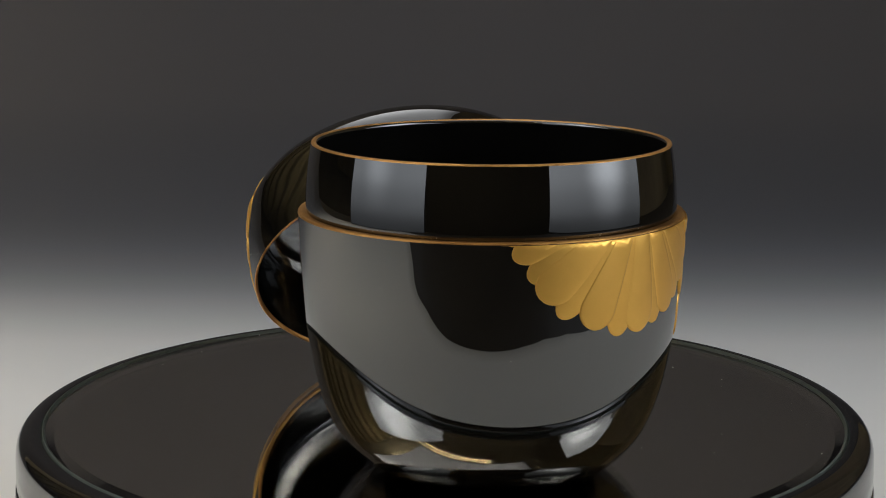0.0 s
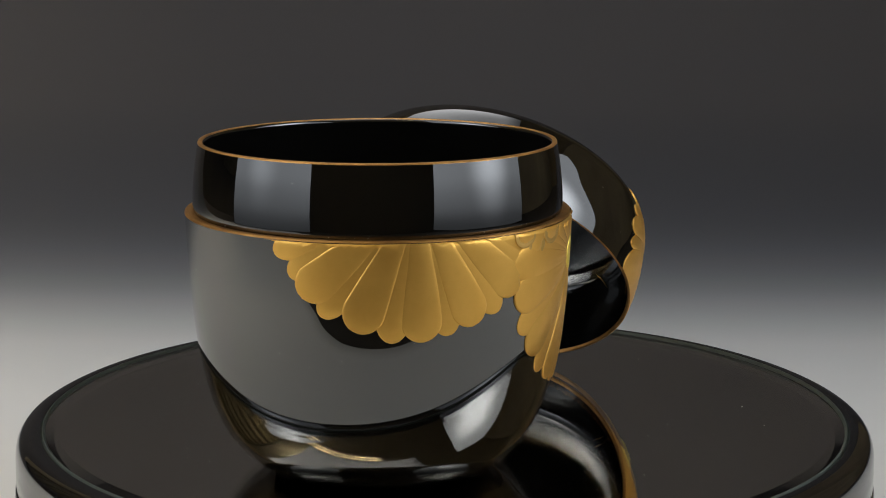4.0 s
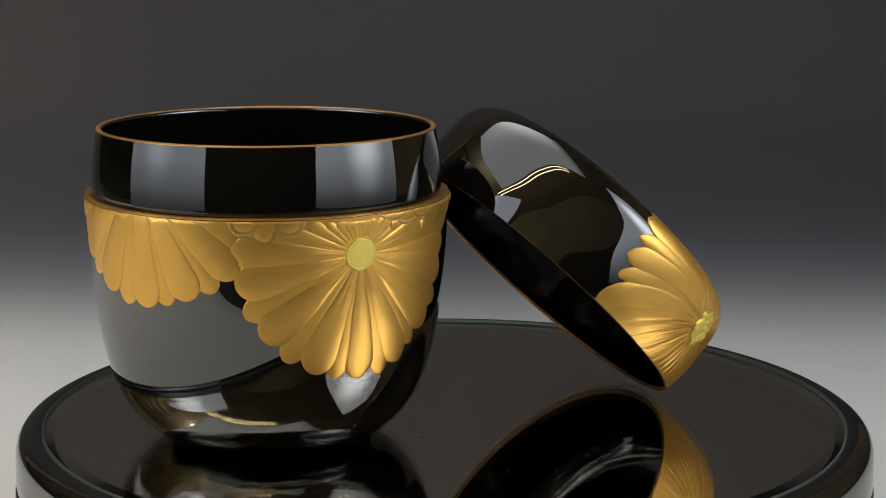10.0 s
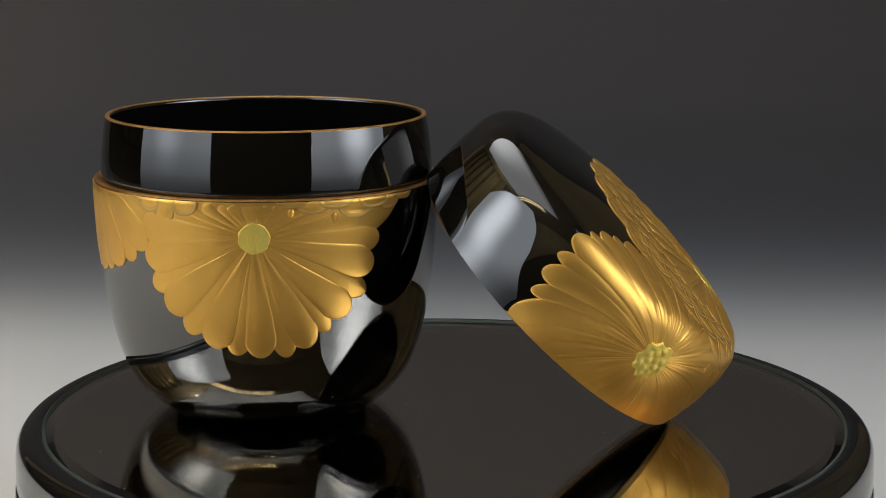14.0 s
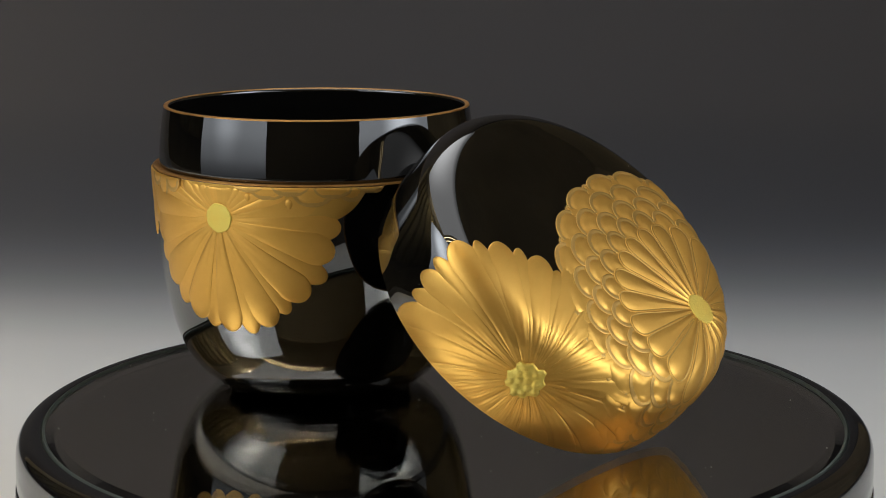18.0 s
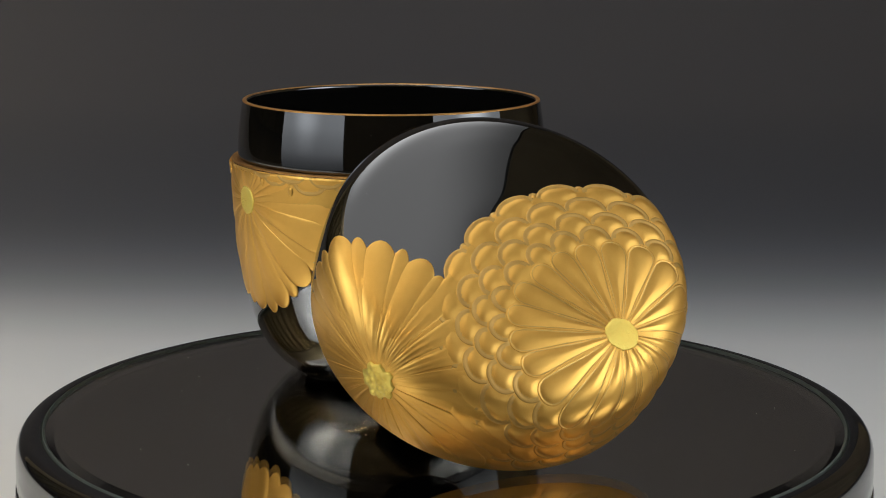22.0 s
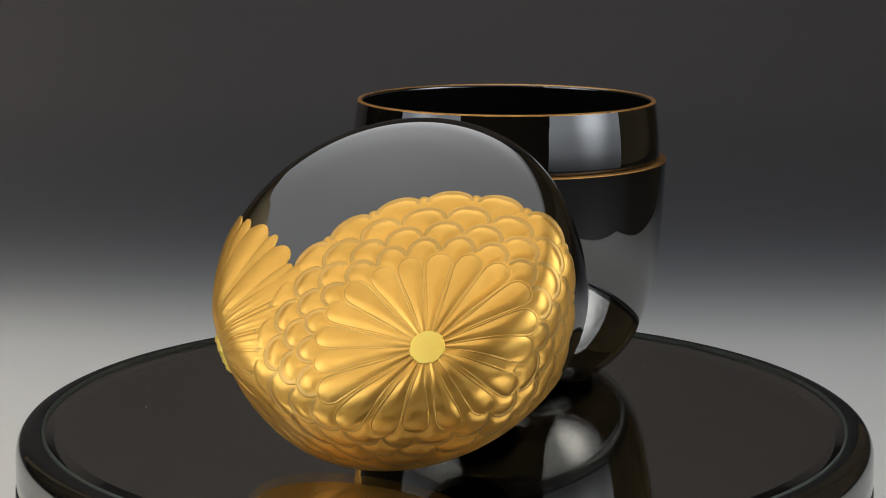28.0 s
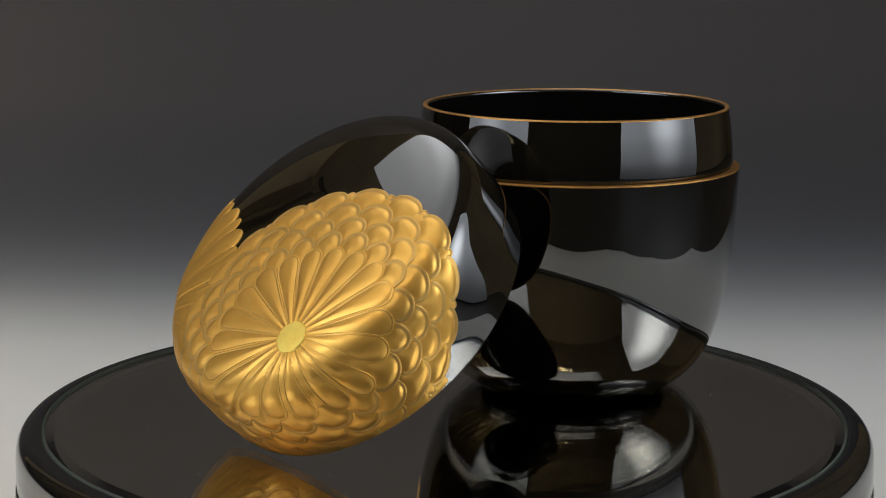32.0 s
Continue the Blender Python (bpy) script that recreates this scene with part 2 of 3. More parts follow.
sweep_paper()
studio_room()
studio_table()
WHITE = (0.92, 0.98, 1.05)
light_panel("light_panel", [(-0.484, -0.017, -0.030), (-0.267, -0.365, -0.030), (-0.267, -0.365, 0.50), (-0.484, -0.017, 0.40)], (-0.395, -0.160, 0.29), 1.15, WHITE, 2.6, "white diffuser panel standing beside the turntable, lit", (0.85, 0.85, 0.42))
light_panel("light_panel", [(0.274, -0.456, -0.030), (0.479, 0.023, -0.030), (0.479, 0.023, 0.46), (0.438, -0.073, 0.64), (0.325, -0.337, 0.36), (0.278, -0.447, 0.13)], (0.40, -0.16, 0.25), 1.15, WHITE, 3.6, "white diffuser panel with a slanting top standing beside the turntable", (0.75, 0.75, 0.40))
light_panel("light_panel", [(-0.46, 0.41, 0.60), (0.22, 0.41, 0.60), (0.19, -0.25, 0.60), (-0.43, -0.25, 0.60)], (-0.10, 0.38, 0.60), 0.80, (0.98, 0.99, 1.0), 2.0, "white diffuser panel hanging above the turntable", (0.30, 0.29, 1.0))


def brass_tubes():
    """Two thin warm tube lamps along the front edge of the hanging panel."""
    root = empty("tube_lamp", pose(-0.235, -0.272, 0.60), "thin warm double tube lamp by the hanging panel", "lamp")
    lit = glow("warm_tube_glow", (1.0, 0.78, 0.44), 17.0)
    cap = plain("tube_cap_metal", (0.5, 0.5, 0.5), 0.3, 30, 1.0)
    for y in (0.0, -0.032):
        tube = [(0.0, -0.250), (0.0020, -0.250), (0.0024, -0.248), (0.0024, 0.248), (0.0020, 0.250), (0.0, 0.250)]
        part("tube", moved(spin(tube, 12), pose(0, y, 0, 0, 90, 0)), lit, root, "lit warm tube")
        for x in (-0.256, 0.256):
            part("end_cap", moved(spin([(0.0, -0.007), (0.0042, -0.007), (0.0046, -0.005), (0.0046, 0.006), (0.0, 0.006)], 16), pose(x, y, 0, 0, 90, 0)), cap, root)


brass_tubes()


def curtain():
    """Olive-brown pleated curtain along the side wall."""
    cloth = plain("olive_brown_cloth", (0.13, 0.105, 0.05), 0.9, 25)
    rows = []
    for z in (0.10, 0.45, 0.8, 1.15, 1.52):
        rows.append([(-1.50 + 0.055 * math.sin(i * 0.45) * (0.75 + 0.25 * math.sin(i * 0.19)), -1.5 + i * 0.018, z) for i in range(168)])
    me = bpy.data.meshes.new("curtain")
    k = len(rows[0])
    me.from_pydata([p for r in rows for p in r], [], [(i * k + j, i * k + j + 1, (i + 1) * k + j + 1, (i + 1) * k + j) for i in range(len(rows) - 1) for j in range(k - 1)])
    ob = finish("curtain", me, cloth)
    sol = ob.modifiers.new("thickness", "SOLIDIFY")
    sol.thickness = 0.003
    tagged(ob, "olive-brown pleated curtain hanging along the studio wall", "curtain")
    rail = part("curtain_rail", moved(spin([(0.0, -1.55), (0.012, -1.55), (0.012, 1.55), (0.0, 1.55)], 16), pose(-1.50, 0, 1.545, 90, 0, 0)), plain("dark_rail_metal", (0.1, 0.1, 0.1), 0.4, 30, 1.0), smooth=False)
    tagged(rail, "dark metal curtain rail under the ceiling", "rail")


def room_fill_lamp():
    """Warm globe added unseen above the hanging panel; it lights the room."""
    root = empty("room_fill_lamp", pose(-0.86, 0.08, 1.6), "added warm fill globe, hidden above the panel to light the room", "lamp")
    ball = [(0.0, -0.30)] + [(0.13 * math.sin(a), -0.17 - 0.13 * math.cos(a)) for a in (math.radians(12 * i) for i in range(1, 15))] + [(0.02, -0.044)]
    part("globe", spin(ball, 32), glow("warm_globe_glow", (1.0, 0.91, 0.74), 50.0), root, "glowing globe of the added fill lamp")
    part("stem", spin([(0.0, -0.06), (0.018, -0.06), (0.018, -0.012), (0.06, -0.008), (0.06, 0.0), (0.0, 0.0)], 24), plain("lamp_metal", (0.3, 0.28, 0.25), 0.35, 30, 1.0), root)


curtain()
room_fill_lamp()

# ---- the turntable ----
TOP_R = 0.0797
turntable = empty("turntable", pose(0, 0, 0), "round black turntable with an inlaid mirror top", "turntable")


def build_turntable():
    # platter: rounded shoulder, upright side, fine groove, lower ring
    prof = [(0.0, -0.0042), (TOP_R + 0.0004, -0.0042), (TOP_R + 0.0004, -0.0004), (TOP_R + 0.0006, -0.0002)]
    prof += curve_through([(TOP_R + 0.0008, 0.0), (0.0823, -0.0002), (0.0841, -0.0012), (0.0850, -0.0032), (0.0852, -0.0066)], 6)
    prof += [(0.0852, -0.0098), (0.0850, -0.0101), (0.0846, -0.0102), (0.0846, -0.0108), (0.0, -0.0108)]
    part("platter", spin(prof, 192), PLATTER, turntable, "glossy black platter with a rounded shoulder")
    low = [(0.0, -0.0108), (0.0848, -0.0108), (0.0853, -0.0111), (0.0855, -0.0116), (0.0856, -0.0200), (0.0850, -0.0206), (0.0700, -0.0212), (0.0690, FLOOR_Z), (0.0, FLOOR_Z)]
    part("base_ring", spin(low, 192), PLATTER, turntable, "glossy black base under the platter")
    part("mirror", spin([(0.0, -0.0036), (TOP_R - 0.0004, -0.0036), (TOP_R - 0.0004, -0.0032), (0.0, -0.0032)], 160), MIRROR, turntable, "dark mirror layer", smooth=False)
    seam = plain("grey_green_seam", (0.06, 0.075, 0.062), 0.6, 300)
    part("seam", spin([(TOP_R - 0.0003, -0.0030), (TOP_R + 0.00025, -0.0030), (TOP_R + 0.00025, 0.00008), (TOP_R + 0.00008, 0.00012), (TOP_R + 0.00003, 0.00005), (TOP_R + 0.00003, -0.0002), (TOP_R - 0.0003, -0.0002)], 192, closed=True), seam, turntable, "fine grey-green seam round the glass")
    # the glass is bonded to the mirror, so it has no lower face
    slab = [(TOP_R, -0.0031), (TOP_R, -0.0003), (TOP_R - 0.0026, 0.0), (0.0, 0.0)]
    part("glass_plate", spin(slab, 192), GLASS, turntable, "clear glass plate with a bevelled green edge", smooth=False)


build_turntable()

# ---- the caddy ----
BODY_AT = pose(0.03647 * math.cos(-1.34557), 0.03647 * math.sin(-1.34557), 0.0002)
BODY_PROFILE = [(0.0195, 0.0002), (0.0223, 0.0013), (0.0252, 0.0037), (0.0280, 0.0073), (0.0302, 0.0122), (0.0318, 0.0182), (0.0331, 0.0260), (0.0339, 0.0350), (0.0343, 0.0425), (0.0345, 0.0466)]
caddy = empty("tea_caddy", BODY_AT, "open round black lacquer tea caddy with gold chrysanthemums", "tea caddy")


def build_caddy():
    prof = [(0.0, 0.0012), (0.0178, 0.0012), (0.0182, 0.0002), (0.0188, 0.0)] + softened(curve_through(BODY_PROFILE, 8))
    part("bowl", spin(prof, 192), LACQUER, caddy, "glossy black lacquer outer wall")
    part("ledge", spin([(0.03451, 0.0466), (0.03445, 0.0469), (0.0341, 0.0470), (0.0330, 0.0469), (0.0322, 0.0467), (0.0322, 0.0462), (0.0343, 0.0462)], 192), LEDGE, caddy, "worn brown-gold ledge")
    neck = curve_through([(0.0327, 0.0467), (0.0330, 0.0472), (0.0331, 0.0481), (0.0330, 0.0510), (0.0326, 0.0550), (0.0320, 0.0590)], 6)
    part("neck", spin(neck, 192), LACQUER, caddy, "glossy black lacquer neck")
    lip = [(0.0320, 0.0590), (0.0319, 0.05925), (0.0317, 0.0593), (0.0313, 0.0593), (0.0311, 0.0591)]
    part("lip", spin(lip, 192), GOLD_LINE, caddy, "gold-painted lip")
    inner = curve_through([(0.0311, 0.0591), (0.03092, 0.0589), (0.03084, 0.0585), (0.0309, 0.0570), (0.0310, 0.0530), (0.0311, 0.0420), (0.0302, 0.0260), (0.0270, 0.0140), (0.0190, 0.0066), (0.0, 0.0052)], 5)
    part("inside", spin(inner, 160), LACQUER_IN, caddy, "black lacquer inside")


build_caddy()

# ---- the lid ----
LID_PROFILE = [(0.0340, 0.0001), (0.03446, 0.0050), (0.03448, 0.0095), (0.03419, 0.0141), (0.03339, 0.0172), (0.03094, 0.01984), (0.02722, 0.02087), (0.0212, 0.0216), (0.0116, 0.02234), (0.0050, 0.02258), (0.0, 0.02263)]
LID_AZ, LID_OUT, LID_LAT, LID_TILT, LID_R = math.radians(102.155), 0.04527, 0.0018, math.radians(44.916), 0.0342


def lid_pose():
    d = Vector((math.cos(LID_AZ), math.sin(LID_AZ), 0))
    side = Vector((-math.sin(LID_AZ), math.cos(LID_AZ), 0))
    z = Vector((0, 0, 1))
    up = z * math.sin(LID_TILT) - d * math.cos(LID_TILT)
    n = d * math.sin(LID_TILT) + z * math.cos(LID_TILT)
    c = d * LID_OUT + side * LID_LAT + up * LID_R + z * 0.0003
    return Matrix.Translation(c) @ Matrix((side, up, n)).transposed().to_4x4()


LID_AT = lid_pose()
lid = empty("caddy_lid", LID_AT, "black lacquer lid with gold chrysanthemums leaning on the tea caddy", "lid")


def build_lid():
    part("shell", spin(softened(curve_through(LID_PROFILE, 8)), 192), LACQUER, lid, "glossy black lacquer outside")
    part("lip", spin([(0.0340, 0.0001), (0.0338, 0.0), (0.0335, 0.0001), (0.0333, 0.0006)], 192), GOLD_LINE, lid, "gold-painted lip")
    inner = curve_through([(0.0333, 0.0006), (0.0334, 0.0060), (0.0333, 0.0110), (0.0324, 0.0160), (0.0285, 0.0190), (0.0200, 0.0202), (0.0100, 0.0209), (0.0, 0.0211)], 6)
    part("inside", spin(inner, 160), LACQUER_IN, lid, "black lacquer inside")


build_lid()


# ---- gold relief ----
def arc_table(profile):
    line = np.array(profile)
    s = np.concatenate([[0], np.cumsum(np.hypot(*np.diff(line, axis=0).T))])
    tan = np.gradient(line, axis=0)
    tan /= np.linalg.norm(tan, axis=1)[:, None]
    return line, s, tan


LID_LINE, LID_S, LID_T = arc_table(softened(curve_through(LID_PROFILE, 8))[::-1])
CAD_LINE, CAD_S, CAD_T = arc_table(softened(curve_through(BODY_PROFILE, 8)))
LID_END = 1000 * float(LID_S[-1]) - 0.05
CAD_TOP = 46.5
CAD_R = 33.6


def on_lid(x, y, h):
    """Millimetres on the lid's unrolled face (middle at 0, 0) and height above it, to a place on the lid."""
    s = math.hypot(x, y)
    a = math.atan2(y, x)
    s = min(s, LID_END)
    near = min(1.0, max(0.0, (LID_END - s) / 4.5))
    h = h if h < 0 else max(0.04, h * (0.06 + 0.94 * near * (2 - near)))
    s *= 0.001
    r = float(np.interp(s, LID_S, LID_LINE[:, 0]))
    z = float(np.interp(s, LID_S, LID_LINE[:, 1]))
    tr = float(np.interp(s, LID_S, LID_T[:, 0]))
    tz = float(np.interp(s, LID_S, LID_T[:, 1]))
    r, z = r - tz * h * 0.001, z + tr * h * 0.001
    return (r * math.cos(a), r * math.sin(a), z)


def on_caddy(x, y, h):
    """x: millimetres round the wall, y: height in millimetres, h: height above the wall."""
    y = min(y, CAD_TOP)
    near = min(1.0, max(0.0, (CAD_TOP - y) / 0.3))
    h = h if h < 0 else max(0.02, h * (0.55 + 0.45 * near * (2 - near)))
    z = y * 0.001
    r = float(np.interp(z, CAD_LINE[:, 1], CAD_LINE[:, 0]))
    tr = float(np.interp(z, CAD_LINE[:, 1], CAD_T[:, 0]))
    tz = float(np.interp(z, CAD_LINE[:, 1], CAD_T[:, 1]))
    r, z = r + tz * h * 0.001, z - tr * h * 0.001
    a = x / CAD_R
    return (r * math.cos(a), r * math.sin(a), z)


def grid_mesh(name, rows, mat, parent, label="", worn=None, worn_mat=None, least=6e-9, span=(0.50, 0.76)):
    """A smooth sheet through rows of points."""
    k = len(rows[0])
    verts = [p for row in rows for p in row]
    faces = [(i * k + j, i * k + j + 1, (i + 1) * k + j + 1, (i + 1) * k + j) for i in range(len(rows) - 1) for j in range(k - 1)]
    pts = np.array(verts)
    f = np.array(faces)
    across = np.cross(pts[f[:, 2]] - pts[f[:, 0]], pts[f[:, 3]] - pts[f[:, 1]])
    keep = np.linalg.norm(across, axis=1) > least
    faces = [q for q, ok in zip(faces, keep) if ok]
    me = bpy.data.meshes.new(name)
    me.from_pydata(verts, [], faces)
    me.validate()
    ob = finish(name, me, mat, parent)
    if worn is not None:
        me.materials.append(worn_mat)
        for poly in me.polygons:
            mean = sum(worn[v] for v in poly.vertices) / len(poly.vertices)
            poly.material_index = 1 if span[0] < mean < span[1] else 0
    return tagged(ob, label) if label else ob


ACROSS = [-1.03, -1.0, -0.93, -0.84, -0.68, -0.45, -0.2, 0.0, 0.2, 0.45, 0.68, 0.84, 0.93, 1.0, 1.03]


def petal(name, place, centre, ang, d0, d1, w0, w1, base, swell, mat, parent, round_at=0.80, cup=0.0, bend=0.0, n=17, edge=0.0, allow=None, folds=0.0):
    """One tongue-shaped petal from distance d0 to d1 from the flower's middle; half widths w0, w1 in mm."""
    a0 = math.radians(ang)
    rows = []
    stops = [i / (n - 5) * round_at for i in range(n - 5)] + [round_at + (1 - round_at) * math.sin(math.pi / 2 * i / 10) for i in range(11)]
    wob = random.uniform(-0.2, 0.2)
    for a in stops:
        d = d0 + (d1 - d0) * a
        f = w0 + (w1 - w0) * min(1.0, (a / round_at)) ** 0.9
        if a > round_at:
            f = w1 * math.sqrt(max(0.0, 1 - ((a - round_at) / (1 - round_at)) ** 2)) + 0.012
        row = []
        for b in ACROSS:
            lat = f * b
            x = centre[0] + d * math.cos(a0) - lat * math.sin(a0)
            y = centre[1] + d * math.sin(a0) + lat * math.cos(a0)
            side = math.sin(math.pi * a) * bend
            x, y = x - side * math.sin(a0), y + side * math.cos(a0)
            if abs(b) > 1.0 or a > 0.9999:
                h = -0.06
            else:
                tip = max(0.0, 1 - ((max(a, 0.55) - 0.55) / 0.45) ** 6)
                h = base * min(1.0, 0.5 + 2.5 * a) + swell * (1 - abs(b) ** 3.0) * (0.25 + 0.75 * tip) * min(1.0, 0.15 + 4 * a)
                h += edge * math.exp(-((abs(b) - 0.86) / 0.09) ** 2) * min(1.0, 2.2 * a)
                h -= cup * (1 - b * b) * math.sin(math.pi * min(1.0, a / 0.9)) ** 2
                h += 0.03 * math.sin(3.1 * b + 9 * wob) * a
                h += folds * math.cos(8.6 * b + 12 * wob) * math.exp(-((a - 0.22) / 0.20) ** 2)
            if allow is not None and not allow(x, y):
                h = min(h, 0.04)
            row.append(place(x, y, h))
        rows.append(row)
    return grid_mesh(name, rows, mat, parent)


EDGE_STEPS = [0.0, 0.08, 0.25, 0.45, 0.56, 0.66, 0.77, 0.92, 1.15, 1.5, 2.0, 2.6]


def pad(name, place, centre, ang, d0, d1, half, base, swell, parent, bend=0.0, band=1.0):
    """A low cushion with a fine groove and a narrow band round it; half(a) is its half width in mm along its length."""
    length = d1 - d0
    a0 = math.radians(ang)
    back = [e * band for e in EDGE_STEPS if e * band < length * 0.45]
    n = max(4, int((length - back[-1]) / 1.1))
    along = [(length - back[-1]) * i / n for i in range(n)] + [length - e for e in back[::-1]]
    grid = [length * (1 - (1 - i / 60) ** 2) for i in range(61)]
    line = np.array([(u, half(u / length)) for u in grid])
    line = np.concatenate([line, line * (1, -1)])
    rows, worn = [], []
    for u in along:
        f = half(u / length)
        k = min(1.0, f / 1.9) * band
        left = [f - e * k for e in EDGE_STEPS if e * k < f * 0.93]
        lats = left + [0.0] + [-v for v in left[::-1]]
        while len(lats) < 2 * len(EDGE_STEPS) + 1:
            lats.insert(len(lats) // 2, 0.0)
        row = []
        for i, v in enumerate(lats):
            e = float(np.min(np.hypot(line[:, 0] - u, line[:, 1] - v))) / max(0.25, min(1.0, half(min(0.8, u / length)) / 1.6)) / band
            worn.append(e)
            h = base + min(1.0, f / 1.3) * float(np.interp(e, [0.0, 0.12, 0.48, 0.66, 0.88], [0.0, 0.05, 0.05, -0.01, 0.02]))
            if e > 0.88:
                w = min(1.0, (e - 0.88) / (1.7 / band))
                h += swell * (1 - (1 - w) ** 2)
            if i == 0 or i == len(lats) - 1 or u >= length - 1e-6:
                h = base - 0.16
            side = math.sin(math.pi * u / length) * bend + v
            row.append(place(centre[0] + (d0 + u) * math.cos(a0) - side * math.sin(a0), centre[1] + (d0 + u) * math.sin(a0) + side * math.cos(a0), h))
        rows.append(row)
    return grid_mesh(name, rows, GOLD, parent, worn=worn, worn_mat=GOLD_GROOVE)


FAN = [-1.0, -0.985, -0.95, -0.9, -0.84, -0.77, -0.7, -0.6, -0.5, -0.38, -0.26, -0.13, 0.0, 0.13, 0.26, 0.38, 0.5, 0.6, 0.7, 0.77, 0.84, 0.9, 0.95, 0.985, 1.0]
TIP = 0.47


def scale_petal(place, centre, ang, d0, d1, w, base, swell, parent, inner=()):
    """One fish-scale petal: a band and a groove round its tip, and a fan-shaped cushion that ends
    where the petals of the next row inwards, given as (angle, tip, half width, tip length), cover it."""
    length = d1 - d0
    lt = length * TIP
    a0 = math.radians(ang)
    stops = [(1 - TIP) * i / 7 for i in range(7)] + [1 - TIP + TIP * math.sin(math.pi / 2 * i / 15) for i in range(16)]
    near = [(math.radians(q - ang), tip, hw, ln) for q, tip, hw, ln in inner]
    rows, worn = [], []
    for a in stops:
        u = length * a
        x = u - (length - lt)
        f = w if x <= 0 else w * math.sqrt(max(0.0, 1 - (x / lt) ** 2)) + 0.004
        row = []
        for b in FAN:
            v = f * b
            if x > 0:
                rho = math.hypot(x / lt, v / w)
                e = (1 - rho) * math.hypot(x, v) / max(rho, 1e-4) if rho > 1e-4 else min(w, lt)
            else:
                e = w - abs(v) - 1.2 * x
            e = max(0.0, e) / min(1.0, w / 2.2)
            c = 9.0
            for turn, tip, hw, ln in near:
                p = (d0 + u) * math.cos(turn) + v * math.sin(turn) - (tip - ln)
                q = -(d0 + u) * math.sin(turn) + v * math.cos(turn)
                c = min(c, (math.hypot(p / ln, q / hw) - 1) * min(hw, ln) if p > 0 else abs(q) - hw)
            h = base + float(np.interp(e, [0.0, 0.10, 0.35, 0.62, 0.80, 1.0], [0.0, 0.05, 0.07, 0.055, -0.015, 0.01]))
            k = min(1.0, max(0.0, (e - 0.9) / 1.35))
            m = min(1.0, max(0.0, (c - 0.05) / 1.5))
            h += swell * (1 - (1 - k) ** 2) * (1 - (1 - m) ** 2)
            if c < -0.25:
                h = base - 0.03
            if abs(b) == 1.0 or a > 0.9999:
                h = base - 0.16
            worn.append(e if c > 0 else 9.0)
            row.append(place(centre[0] + (d0 + u) * math.cos(a0) - v * math.sin(a0), centre[1] + (d0 + u) * math.sin(a0) + v * math.cos(a0), h))
        rows.append(row)
    return grid_mesh("scale_petal", rows, GOLD, parent, worn=worn, worn_mat=GOLD_GROOVE, span=(0.04, 0.92))


def spoon_petal(place, centre, ang, d0, d1, w0, w1, base, swell, parent, bend=0.0):
    """One inner petal: a thin stalk that widens into a round spoon."""
    tip = 1 - min(0.3, w1 / (d1 - d0))

    def half(a):
        if a < tip:
            q = a / tip
            return w0 + (w1 - w0) * (0.55 * q + 0.45 * q * q * (3 - 2 * q))
        return w1 * math.sqrt(max(0.0, 1 - ((a - tip) / (1 - tip)) ** 2)) + 0.004
    return pad("petal", place, centre, ang, d0, d1, half, base, swell, parent, bend=bend, band=0.62)


def ground(name, place, centre, radius, height, mat, parent, label, d0=0.0, rows=22, seg=96):
    """The gold ground under a flower: a thin round sheet; radius may depend on the angle."""
    out = []
    for i in range(rows + 1):
        row = []
        for j in range(seg + 1):
            a = 2 * math.pi * j / seg
            R = radius(math.degrees(a))
            d = d0 + (R - d0) * i / rows
            h = height if i < rows else -0.06
            row.append(place(centre[0] + d * math.cos(a), centre[1] + d * math.sin(a), h))
        out.append(row)
    return grid_mesh(name, out, mat, parent, label)


def flower_eye(place, centre, radius, height, parent, bumps=0, squash=1.0):
    """The bright middle of a flower: a low disc, or a cluster of knobs with a ragged edge."""
    rows, seg, rings = [], 64, 26
    knobs = []
    if bumps:
        for k in range(bumps):
            q = radius * math.sqrt((k + 0.4) / bumps) * 0.88
            g = k * 2.399963
            knobs.append((q * math.cos(g), q * math.sin(g)))
    for i in range(rings + 1):
        row = []
        for j in range(seg + 1):
            a = 2 * math.pi * j / seg
            rag = 1 + (0.08 * math.sin(9 * a) + 0.05 * math.sin(5 * a + 1) + 0.03 * math.sin(23 * a) if bumps else 0.02 * math.sin(7 * a + 1) + 0.014 * math.sin(17 * a) + 0.01 * math.sin(31 * a))
            d = radius * rag * (i / rings)
            x, y = d * math.cos(a), d * math.sin(a) * squash
            t = i / rings
            h = height * (1 - 0.2 * t ** 6)
            for kx, ky in knobs:
                h += 0.30 * math.exp(-(((x - kx) ** 2 + (y - ky * squash) ** 2) / 0.42) ** 1.6)
            if not bumps:
                h += random.uniform(-0.03, 0.03) * min(1.0, 6 * t) + 0.05 * math.exp(-((t - 0.93) / 0.05) ** 2)
            if i == rings:
                h = -0.06
            row.append(place(centre[0] + x, centre[1] + y, h))
        rows.append(row)
    return grid_mesh("flower_eye", rows, GOLD_BRIGHT, parent, "knobbed bright gold flower eye" if bumps else "round bright gold flower eye", least=1e-12)


